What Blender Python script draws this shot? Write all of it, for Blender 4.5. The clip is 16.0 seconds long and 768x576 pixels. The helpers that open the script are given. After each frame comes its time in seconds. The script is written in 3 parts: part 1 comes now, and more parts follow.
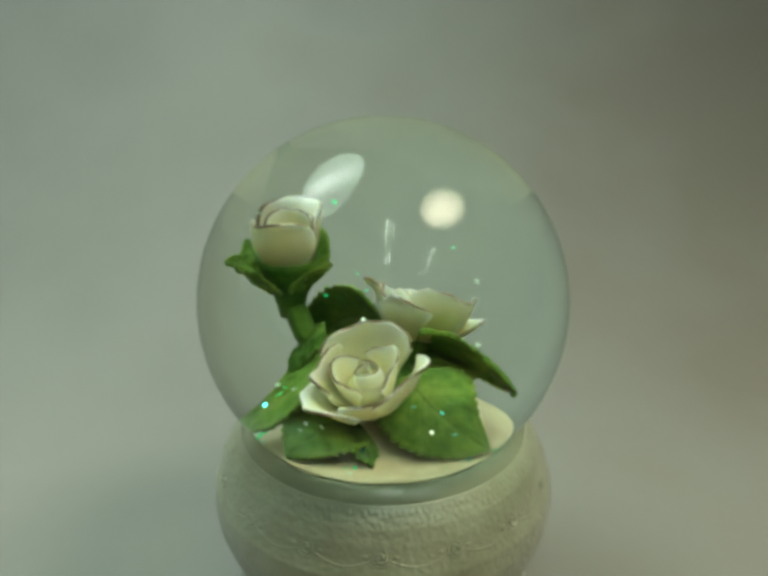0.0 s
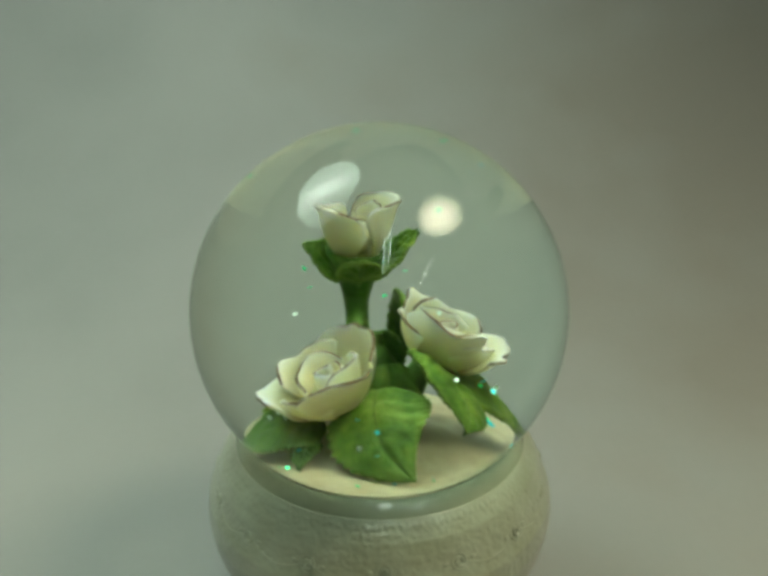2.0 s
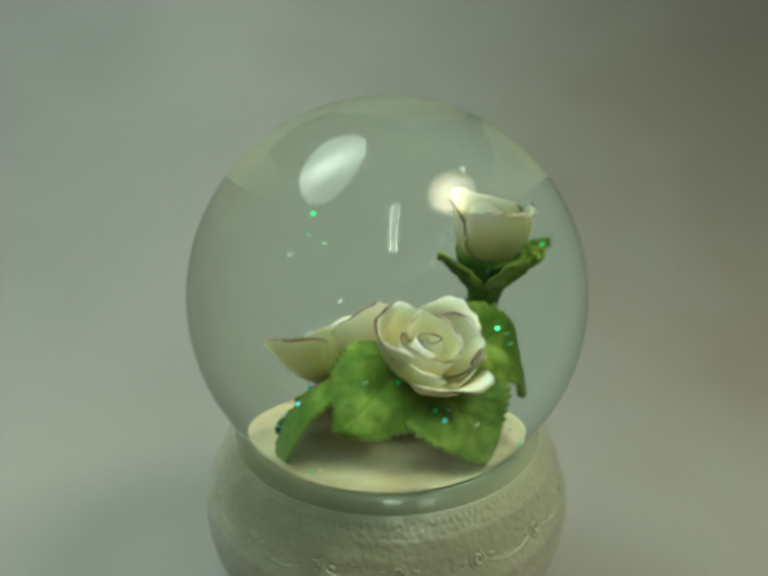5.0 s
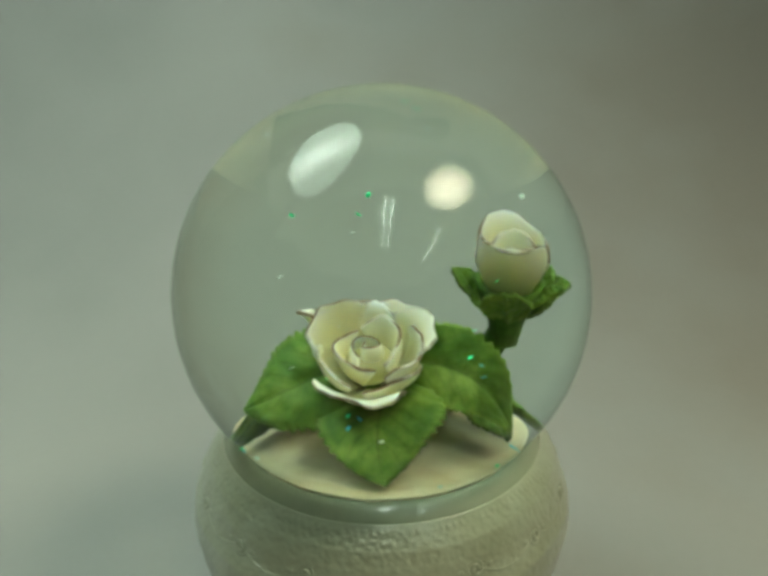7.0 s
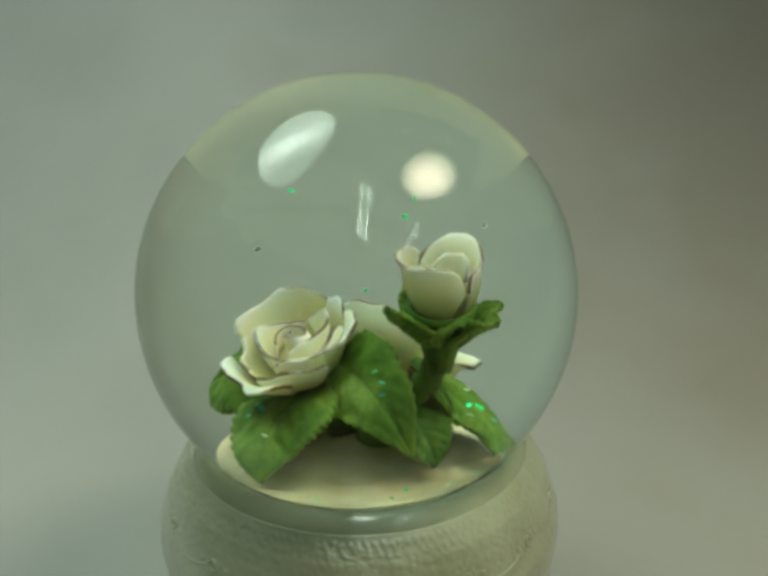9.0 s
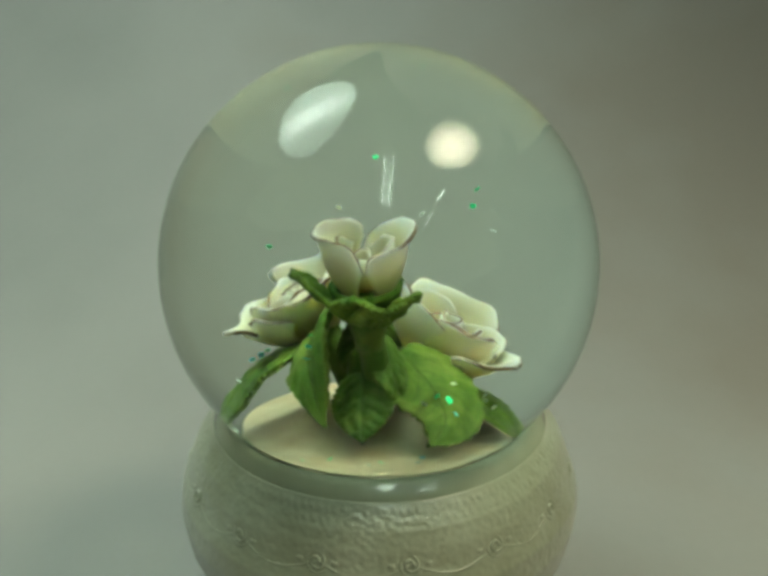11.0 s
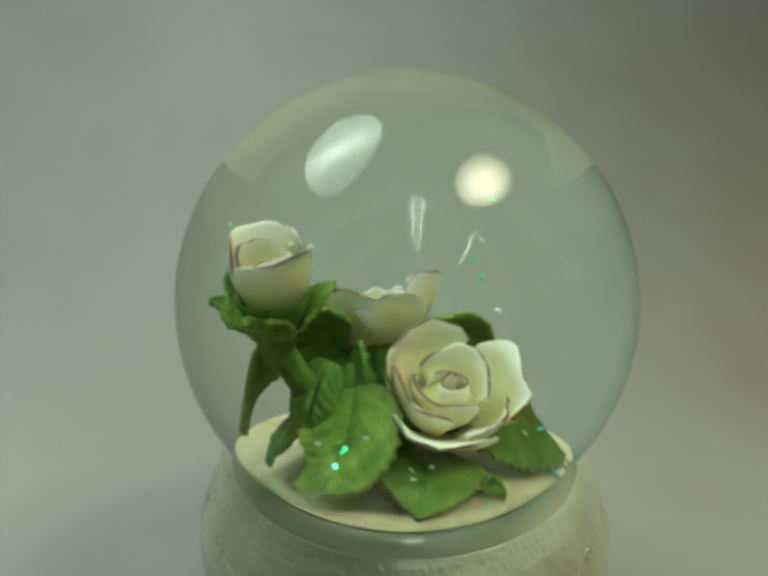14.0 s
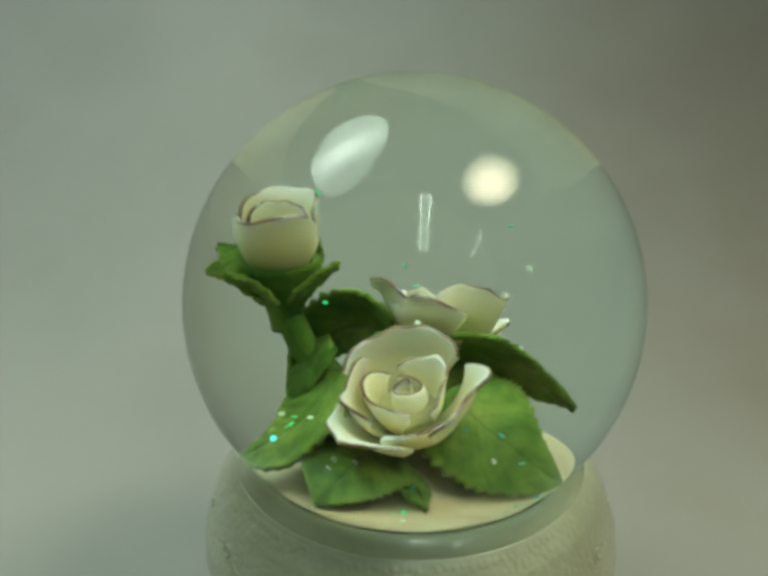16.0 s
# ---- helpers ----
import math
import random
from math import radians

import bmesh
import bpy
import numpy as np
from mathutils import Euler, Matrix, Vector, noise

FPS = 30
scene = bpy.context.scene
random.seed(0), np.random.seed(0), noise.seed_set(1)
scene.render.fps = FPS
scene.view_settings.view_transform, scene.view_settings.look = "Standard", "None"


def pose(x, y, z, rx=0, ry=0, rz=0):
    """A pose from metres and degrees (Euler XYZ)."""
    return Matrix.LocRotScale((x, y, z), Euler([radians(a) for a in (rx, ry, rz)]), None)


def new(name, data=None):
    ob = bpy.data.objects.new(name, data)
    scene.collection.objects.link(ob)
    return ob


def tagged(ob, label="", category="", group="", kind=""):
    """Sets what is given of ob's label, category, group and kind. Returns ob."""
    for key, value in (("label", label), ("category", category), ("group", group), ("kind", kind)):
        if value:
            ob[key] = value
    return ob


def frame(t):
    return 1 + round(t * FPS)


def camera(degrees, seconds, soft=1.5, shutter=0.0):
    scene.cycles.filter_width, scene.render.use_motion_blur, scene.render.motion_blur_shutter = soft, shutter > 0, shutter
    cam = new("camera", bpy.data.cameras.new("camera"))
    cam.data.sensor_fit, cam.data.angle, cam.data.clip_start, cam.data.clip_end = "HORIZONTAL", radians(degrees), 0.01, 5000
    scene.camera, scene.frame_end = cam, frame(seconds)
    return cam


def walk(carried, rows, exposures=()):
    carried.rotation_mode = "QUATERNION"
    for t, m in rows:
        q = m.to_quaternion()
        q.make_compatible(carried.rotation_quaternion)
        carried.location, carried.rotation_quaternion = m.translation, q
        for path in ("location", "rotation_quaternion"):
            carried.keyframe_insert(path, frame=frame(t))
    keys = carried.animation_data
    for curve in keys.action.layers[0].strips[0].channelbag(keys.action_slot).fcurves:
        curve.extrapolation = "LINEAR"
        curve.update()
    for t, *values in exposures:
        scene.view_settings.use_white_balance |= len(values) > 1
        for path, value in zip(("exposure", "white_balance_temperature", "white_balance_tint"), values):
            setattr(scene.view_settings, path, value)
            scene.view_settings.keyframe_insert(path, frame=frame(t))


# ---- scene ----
GLOBE_Z = 0.105          # height of the glass ball's centre over the table
RADIUS = 0.050           # glass ball
TURN = -21.8             # degrees a second, the music box turning clockwise from above

cam = camera(57.0, 16.0, soft=4.0)
# seconds, x, y, z, pitch, yaw
PATH = [
    (0.0, 0.0025, -0.1815, 0.1778, -20.79, 0.72), (0.5, 0.0039, -0.1765, 0.1781, -20.96, 0.67),
    (1.0, 0.0003, -0.1771, 0.1780, -21.00, 0.00), (1.5, -0.0003, -0.1778, 0.1783, -20.81, -0.20),
    (2.0, 0.0003, -0.1781, 0.1783, -20.58, -0.30), (2.5, -0.0003, -0.1778, 0.1748, -19.82, -0.36),
    (3.0, -0.0022, -0.1731, 0.1779, -19.77, -0.47), (3.5, -0.0007, -0.1718, 0.1730, -19.13, -0.53),
    (6.0, 0.0020, -0.1666, 0.1675, -21.01, 1.48), (6.5, 0.0045, -0.1642, 0.1647, -20.56, 1.81),
    (7.0, 0.0062, -0.1631, 0.1679, -20.65, 1.98), (7.5, 0.0066, -0.1620, 0.1669, -20.32, 1.84),
    (8.0, 0.0049, -0.1603, 0.1634, -20.99, 0.58), (8.5, 0.0019, -0.1600, 0.1603, -19.45, -0.18),
    (9.0, 0.0049, -0.1585, 0.1574, -17.89, -0.38), (9.2, 0.0054, -0.1587, 0.1543, -17.70, -0.23),
    (11.3, -0.0007, -0.1604, 0.1530, -18.90, 0.07), (11.5, -0.0021, -0.1587, 0.1552, -19.28, 0.08),
    (12.0, -0.0032, -0.1535, 0.1586, -19.63, 0.41), (12.5, -0.0041, -0.1501, 0.1620, -20.53, 0.45),
    (13.0, -0.0037, -0.1479, 0.1623, -21.10, 0.60), (13.5, -0.0039, -0.1477, 0.1619, -20.66, 0.51),
    (14.0, -0.0038, -0.1487, 0.1632, -20.35, 0.38), (14.5, -0.0030, -0.1490, 0.1622, -20.06, 0.52),
    (15.0, -0.0039, -0.1480, 0.1626, -19.95, 0.54), (15.5, -0.0049, -0.1490, 0.1631, -19.74, 0.49),
    (16.0, -0.0048, -0.1499, 0.1606, -19.22, 0.57),
]
walk(cam, [(t, pose(x, y, z, 90 + p, 0, yaw)) for t, x, y, z, p, yaw in PATH],
     exposures=[(0.0, 0.13), (16.0, 0.13)])

# ---- world: a dim indoor room, its light comes from the lamps ----
world = bpy.data.worlds.new("world")
scene.world = world
world.use_nodes = True
world.node_tree.nodes["Background"].inputs["Color"].default_value = (0.50, 0.55, 0.52, 1)
world.node_tree.nodes["Background"].inputs["Strength"].default_value = 0.01

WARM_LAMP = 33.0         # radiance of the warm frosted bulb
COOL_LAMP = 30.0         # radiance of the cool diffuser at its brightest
CEILING_TUBE = 34.0


# ---- materials ----
def material(name, rough=0.5, metal=0.0):
    m = bpy.data.materials.new(name)
    m.use_nodes = True
    b = m.node_tree.nodes["Principled BSDF"]
    b.inputs["Roughness"].default_value = rough
    b.inputs["Metallic"].default_value = metal
    return m, m.node_tree.nodes, m.node_tree.links, b


def ramp(nodes, links, fac, stops):
    r = nodes.new("ShaderNodeValToRGB")
    e = r.color_ramp.elements
    e[0].position, e[0].color = stops[0][0], (*stops[0][1], 1)
    e[1].position, e[1].color = stops[-1][0], (*stops[-1][1], 1)
    for p, c in stops[1:-1]:
        e.new(p).color = (*c, 1)
    links.new(fac, r.inputs["Fac"])
    return r.outputs["Color"]


def noise_of(nodes, links, scale, detail=4.0, rough=0.55, coord="Object"):
    tc = nodes.new("ShaderNodeTexCoord")
    n = nodes.new("ShaderNodeTexNoise")
    n.inputs["Scale"].default_value = scale
    n.inputs["Detail"].default_value = detail
    n.inputs["Roughness"].default_value = rough
    links.new(tc.outputs[coord], n.inputs["Vector"])
    return n.outputs["Fac"]


def mixed(nodes, links, fac, a, b, how="MIX"):
    m = nodes.new("ShaderNodeMix")
    m.data_type, m.blend_type = "RGBA", how
    for socket, value in ((m.inputs[0], fac), (m.inputs[6], a), (m.inputs[7], b)):
        if isinstance(value, (int, float)):
            socket.default_value = value
        elif isinstance(value, tuple):
            socket.default_value = (*value, 1)
        else:
            links.new(value, socket)
    return m.outputs[2]


def bumped(nodes, links, bsdf, height, strength, distance):
    b = nodes.new("ShaderNodeBump")
    b.inputs["Strength"].default_value = strength
    b.inputs["Distance"].default_value = distance
    links.new(height, b.inputs["Height"])
    links.new(b.outputs["Normal"], bsdf.inputs["Normal"])


def glow(name, colour, strength):
    m = bpy.data.materials.new(name)
    m.use_nodes = True
    n = m.node_tree.nodes
    n.clear()
    e, o = n.new("ShaderNodeEmission"), n.new("ShaderNodeOutputMaterial")
    e.inputs["Color"].default_value = (*colour, 1)
    e.inputs["Strength"].default_value = strength
    m.node_tree.links.new(e.outputs[0], o.inputs["Surface"])
    return m


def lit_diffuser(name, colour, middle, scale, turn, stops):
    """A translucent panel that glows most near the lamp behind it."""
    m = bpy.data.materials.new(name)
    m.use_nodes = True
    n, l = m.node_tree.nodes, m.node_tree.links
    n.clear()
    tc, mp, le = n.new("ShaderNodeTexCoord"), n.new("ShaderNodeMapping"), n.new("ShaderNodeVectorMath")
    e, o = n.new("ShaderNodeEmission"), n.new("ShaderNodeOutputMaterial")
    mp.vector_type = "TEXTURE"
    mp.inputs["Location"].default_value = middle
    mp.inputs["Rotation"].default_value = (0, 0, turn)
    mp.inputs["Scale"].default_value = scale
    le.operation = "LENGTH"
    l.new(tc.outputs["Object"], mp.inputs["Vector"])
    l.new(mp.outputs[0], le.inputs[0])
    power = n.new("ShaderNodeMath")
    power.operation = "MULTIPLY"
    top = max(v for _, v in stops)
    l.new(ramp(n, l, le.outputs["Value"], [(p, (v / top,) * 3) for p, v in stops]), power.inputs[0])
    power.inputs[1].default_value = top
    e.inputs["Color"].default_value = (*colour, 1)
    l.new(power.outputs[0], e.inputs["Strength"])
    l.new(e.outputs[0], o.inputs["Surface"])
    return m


def glass_water():
    m = bpy.data.materials.new("water_filled_glass")
    m.use_nodes = True
    n = m.node_tree.nodes
    n.clear()
    g, o = n.new("ShaderNodeBsdfGlass"), n.new("ShaderNodeOutputMaterial")
    g.inputs["Color"].default_value = (0.925, 0.985, 0.94, 1)
    g.inputs["Roughness"].default_value = 0.0
    g.inputs["IOR"].default_value = 1.33
    m.node_tree.links.new(g.outputs[0], o.inputs["Surface"])
    return m


def paper_material():
    m, n, l, b = material("grey_backdrop_cloth", 0.9)
    big = noise_of(n, l, 5.0, 3.0)
    fine = noise_of(n, l, 260.0, 3.0)
    base = ramp(n, l, big, [(0.3, (0.222, 0.229, 0.218)), (0.7, (0.271, 0.274, 0.260))])
    # base colour blends to a darker taupe towards +X
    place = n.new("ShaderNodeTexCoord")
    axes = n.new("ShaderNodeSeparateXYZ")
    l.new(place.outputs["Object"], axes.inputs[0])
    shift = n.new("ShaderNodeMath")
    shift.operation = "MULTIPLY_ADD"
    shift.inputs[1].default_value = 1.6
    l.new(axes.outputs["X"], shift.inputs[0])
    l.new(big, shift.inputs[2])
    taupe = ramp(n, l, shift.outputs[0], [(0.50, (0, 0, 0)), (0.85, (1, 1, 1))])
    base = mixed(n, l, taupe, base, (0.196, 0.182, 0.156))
    col = mixed(n, l, 0.03, base, ramp(n, l, fine, [(0.35, (0.17, 0.17, 0.16)), (0.65, (0.28, 0.28, 0.26))]))
    # faint round stains on the cloth
    tc = n.new("ShaderNodeTexCoord")
    for x, y, r in ((-0.244, 0.012, 0.012), (0.262, -0.165, 0.0045), (0.262, 0.02, 0.006), (-0.20, -0.21, 0.003), (-0.30, 0.17, 0.008)):
        d = n.new("ShaderNodeVectorMath")
        d.operation = "DISTANCE"
        d.inputs[1].default_value = (x, 0.0, y)
        flat = n.new("ShaderNodeVectorMath")
        flat.operation = "MULTIPLY"
        flat.inputs[1].default_value = (1, 0, 1)
        l.new(tc.outputs["Object"], flat.inputs[0])
        l.new(flat.outputs[0], d.inputs[0])
        mask = ramp(n, l, d.outputs["Value"], [(0.0, (0.80, 0.78, 0.76)), (r, (1, 1, 1))])
        col = mixed(n, l, 1.0, col, mask, "MULTIPLY")
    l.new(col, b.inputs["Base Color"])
    return m


def petal_material():
    m, n, l, b = material("ivory_petal_glaze", 0.38)
    b.inputs["Specular IOR Level"].default_value = 0.2
    uv = n.new("ShaderNodeUVMap")
    uv.uv_map = "uv"
    s = n.new("ShaderNodeSeparateXYZ")
    l.new(uv.outputs[0], s.inputs[0])
    tone = noise_of(n, l, 160.0, 4.0)
    # yellow-green base to white rim; the low stops also hold the cup's shade
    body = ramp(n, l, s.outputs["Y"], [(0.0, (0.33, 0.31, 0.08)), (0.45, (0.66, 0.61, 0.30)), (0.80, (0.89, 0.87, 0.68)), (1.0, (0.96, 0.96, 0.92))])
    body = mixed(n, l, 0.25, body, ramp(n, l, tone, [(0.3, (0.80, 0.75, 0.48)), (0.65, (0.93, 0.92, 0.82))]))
    # worn brown-gold line painted along the rim
    patch = noise_of(n, l, 130.0, 4.0)
    gap = n.new("ShaderNodeMath")
    gap.operation = "SUBTRACT"
    gap.inputs[0].default_value = 1.0
    l.new(s.outputs["Y"], gap.inputs[1])
    add = n.new("ShaderNodeMath")
    add.operation = "MULTIPLY_ADD"
    add.inputs[1].default_value = 16.0
    l.new(gap.outputs[0], add.inputs[0])
    l.new(patch, add.inputs[2])
    rim = ramp(n, l, add.outputs[0], [(0.50, (0.92, 0.92, 0.92)), (0.68, (0, 0, 0))])
    col = mixed(n, l, rim, body, (0.15, 0.080, 0.026))
    l.new(col, b.inputs["Base Color"])
    b.inputs["Subsurface Weight"].default_value = 0.3
    b.inputs["Subsurface Radius"].default_value = (0.0022, 0.0018, 0.0010)
    b.inputs["Subsurface Scale"].default_value = 1.0
    bumped(n, l, b, tone, 0.12, 0.0006)
    return m


def leaf_material(name, dark, mid, light):
    m, n, l, b = material(name, 0.55)
    b.inputs["Specular IOR Level"].default_value = 0.18   # wet paint under water
    uv = n.new("ShaderNodeUVMap")
    uv.uv_map = "uv"
    s = n.new("ShaderNodeSeparateXYZ")
    l.new(uv.outputs[0], s.inputs[0])
    blot = noise_of(n, l, 130.0, 6.0, 0.65)
    fine = noise_of(n, l, 700.0, 3.0)
    col = ramp(n, l, blot, [(0.25, dark), (0.5, mid), (0.75, light)])
    # side veins run slantwise from the midrib
    cen = n.new("ShaderNodeMath")
    cen.operation = "SUBTRACT"
    cen.inputs[1].default_value = 0.5
    l.new(s.outputs["X"], cen.inputs[0])
    ab = n.new("ShaderNodeMath")
    ab.operation = "ABSOLUTE"
    l.new(cen.outputs[0], ab.inputs[0])
    sl = n.new("ShaderNodeMath")
    sl.operation = "MULTIPLY_ADD"
    sl.inputs[1].default_value = -0.75
    l.new(ab.outputs[0], sl.inputs[0])
    l.new(s.outputs["Y"], sl.inputs[2])
    wv = n.new("ShaderNodeMath")
    wv.operation = "PINGPONG"
    wv.inputs[1].default_value = 0.07
    l.new(sl.outputs[0], wv.inputs[0])
    vein = ramp(n, l, wv.outputs[0], [(0.0, (0.72, 0.72, 0.72)), (0.012, (1, 1, 1))])
    mid_line = ramp(n, l, ab.outputs[0], [(0.0, (0.55, 0.55, 0.55)), (0.022, (1, 1, 1))])
    col = mixed(n, l, 0.8, col, mixed(n, l, 1.0, vein, mid_line, "MULTIPLY"), "MULTIPLY")
    edge = ramp(n, l, ab.outputs[0], [(0.40, (0, 0, 0)), (0.5, (1, 1, 1))])
    tinge = mixed(n, l, 0.30, (0, 0, 0), edge, "ADD")
    col = mixed(n, l, tinge, col, light)
    l.new(col, b.inputs["Base Color"])
    bumped(n, l, b, mixed(n, l, 0.6, vein, fine), 0.6, 0.0006)
    return m


def pearl_material():
    m, n, l, b = material("pearl_white_ceramic", 0.34)
    tone = noise_of(n, l, 60.0, 4.0)
    fine = noise_of(n, l, 900.0, 4.0)
    col = ramp(n, l, tone, [(0.3, (0.215, 0.235, 0.155)), (0.7, (0.30, 0.325, 0.24))])
    l.new(col, b.inputs["Base Color"])
    b.inputs["Coat Weight"].default_value = 0.6
    b.inputs["Coat Roughness"].default_value = 0.16
    b.inputs["Sheen Weight"].default_value = 0.1
    bumped(n, l, b, fine, 0.25, 0.0004)
    return m


def gloss_ring_material():
    m, n, l, b = material("glossy_pearl_glaze", 0.24)
    tone = noise_of(n, l, 45.0, 3.0)
    l.new(ramp(n, l, tone, [(0.3, (0.24, 0.27, 0.18)), (0.7, (0.32, 0.35, 0.25))]), b.inputs["Base Color"])
    b.inputs["Coat Weight"].default_value = 1.0
    b.inputs["Coat Roughness"].default_value = 0.16
    return m


def plaster_material(name, a, c, rough=0.7):
    m, n, l, b = material(name, rough)
    tone = noise_of(n, l, 6.0, 5.0)
    l.new(ramp(n, l, tone, [(0.3, a), (0.7, c)]), b.inputs["Base Color"])
    return m


def cream_material():
    m, n, l, b = material("cream_plaster_floor", 0.5)
    tone = noise_of(n, l, 120.0, 5.0)
    fine = noise_of(n, l, 900.0, 3.0)
    l.new(ramp(n, l, tone, [(0.3, (0.62, 0.49, 0.28)), (0.65, (0.80, 0.71, 0.49))]), b.inputs["Base Color"])
    bumped(n, l, b, fine, 0.3, 0.0005)
    return m


def flake_material(name, colour):
    m, n, l, b = material(name, 0.28, 0.35)
    b.inputs["Base Color"].default_value = (*colour, 1)
    return m


GLASS = glass_water()
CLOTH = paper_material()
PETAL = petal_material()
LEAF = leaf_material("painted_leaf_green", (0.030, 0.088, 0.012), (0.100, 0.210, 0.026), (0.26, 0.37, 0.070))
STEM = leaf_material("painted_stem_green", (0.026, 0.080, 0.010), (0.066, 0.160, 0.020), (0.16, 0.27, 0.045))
PEARL = pearl_material()
GLAZE = gloss_ring_material()
CREAM = cream_material()
WALL = plaster_material("room_wall_paint", (0.12, 0.13, 0.11), (0.17, 0.17, 0.15))
CEIL = plaster_material("ceiling_paint", (0.26, 0.27, 0.24), (0.32, 0.33, 0.30))
FLOOR = plaster_material("floor_lino", (0.14, 0.13, 0.11), (0.20, 0.18, 0.15), 0.5)
WOOD = plaster_material("table_wood", (0.16, 0.10, 0.06), (0.24, 0.16, 0.10), 0.45)
DARK = plaster_material("dark_lamp_enamel", (0.03, 0.035, 0.035), (0.05, 0.055, 0.055), 0.35)
WHITE_IN = plaster_material("white_shade_lining", (0.84, 0.85, 0.83), (0.89, 0.89, 0.87), 0.6)
BULB = glow("frosted_bulb_glow", (1.0, 0.94, 0.68), WARM_LAMP)
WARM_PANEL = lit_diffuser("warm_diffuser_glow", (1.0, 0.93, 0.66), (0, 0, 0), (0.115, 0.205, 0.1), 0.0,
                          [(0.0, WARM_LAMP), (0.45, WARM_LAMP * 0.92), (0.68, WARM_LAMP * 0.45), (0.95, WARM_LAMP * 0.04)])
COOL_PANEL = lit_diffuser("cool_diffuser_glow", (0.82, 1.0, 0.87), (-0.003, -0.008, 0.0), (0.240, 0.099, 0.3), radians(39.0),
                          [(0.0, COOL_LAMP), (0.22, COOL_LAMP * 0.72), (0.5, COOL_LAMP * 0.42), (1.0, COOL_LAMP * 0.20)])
CEIL_TUBE = glow("ceiling_tube_glow", (0.79, 1.0, 0.84), CEILING_TUBE)
FLAKES = [flake_material("green_glitter", (0.02, 1.0, 0.42)), flake_material("cyan_glitter", (0.06, 0.80, 1.0)),
          flake_material("silver_glitter", (0.85, 1.0, 0.92)), flake_material("gold_glitter", (0.95, 0.85, 0.2))]


# ---- mesh helpers ----
def mesh_object(name, bm, mat, parent=None, label="", smooth=True):
    me = bpy.data.meshes.new(name)
    bmesh.ops.recalc_face_normals(bm, faces=bm.faces)
    bm.to_mesh(me)
    bm.free()
    me.materials.append(mat)
    if smooth:
        me.polygons.foreach_set("use_smooth", [True] * len(me.polygons))
    ob = new(name, me)
    ob.parent = parent
    if label:
        tagged(ob, label)
    return ob


def part(name, bm, mat, parent, label="", smooth=True):
    return mesh_object(name, bm, mat, parent, label, smooth)


def grid_bm(rows, closed=False, uvs=None):
    """A sheet of faces over rows of points; closed joins each row's end to its start."""
    bm = bmesh.new()
    vs = [[bm.verts.new(p) for p in row] for row in rows]
    layer = bm.loops.layers.uv.new("uv")
    w = len(rows[0])
    for j in range(len(rows) - 1):
        for i in range(w if closed else w - 1):
            k = (i + 1) % w
            ids = ((j, i), (j, k), (j + 1, k), (j + 1, i))
            f = bm.faces.new([vs[a][b] for a, b in ids])
            for loop, (a, b) in zip(f.loops, ids):
                loop[layer].uv = uvs[a][b] if uvs else (b / (w - 1), a / (len(rows) - 1))
    return bm


def lathe(profile, n=96, wobble=None):
    rows = []
    for r, z in profile:
        row = []
        for i in range(n):
            a = 2 * math.pi * i / n
            d = wobble(a, z) if wobble else 0.0
            row.append(((r + d) * math.cos(a), (r + d) * math.sin(a), z))
        rows.append(row)
    return grid_bm(rows, True)


def tube_bm(points, radii, n=10):
    """A round rod along points, closed at both ends."""
    pts = [Vector(p) for p in points]
    rows = []
    side = None
    for i, p in enumerate(pts):
        d = (pts[min(i + 1, len(pts) - 1)] - pts[max(i - 1, 0)]).normalized()
        if side is None:
            side = d.orthogonal().normalized()
        side = (side - d * side.dot(d)).normalized()
        up = d.cross(side)
        r = radii[i] if isinstance(radii, (list, tuple)) else radii
        rows.append([tuple(p + r * (math.cos(2 * math.pi * k / n) * side + math.sin(2 * math.pi * k / n) * up)) for k in range(n)])
    bm = grid_bm(rows, True)
    bm.verts.ensure_lookup_table()
    for start in (0, (len(rows) - 1) * n):
        bm.faces.new([bm.verts[start + k] for k in range(n)])
    return bm


def box_bm(x0, y0, z0, x1, y1, z1, bevel=0.0):
    bm = bmesh.new()
    bmesh.ops.create_cube(bm, size=1.0, matrix=Matrix.LocRotScale(((x0 + x1) / 2, (y0 + y1) / 2, (z0 + z1) / 2), None, (x1 - x0, y1 - y0, z1 - z0)))
    if bevel:
        bmesh.ops.bevel(bm, geom=bm.edges, offset=bevel, segments=3, affect="EDGES", profile=0.5)
    return bm


def thick(ob, t, offset=-1.0):
    m = ob.modifiers.new("thickness", "SOLIDIFY")
    m.thickness, m.offset, m.use_rim = t, offset, True
    return ob


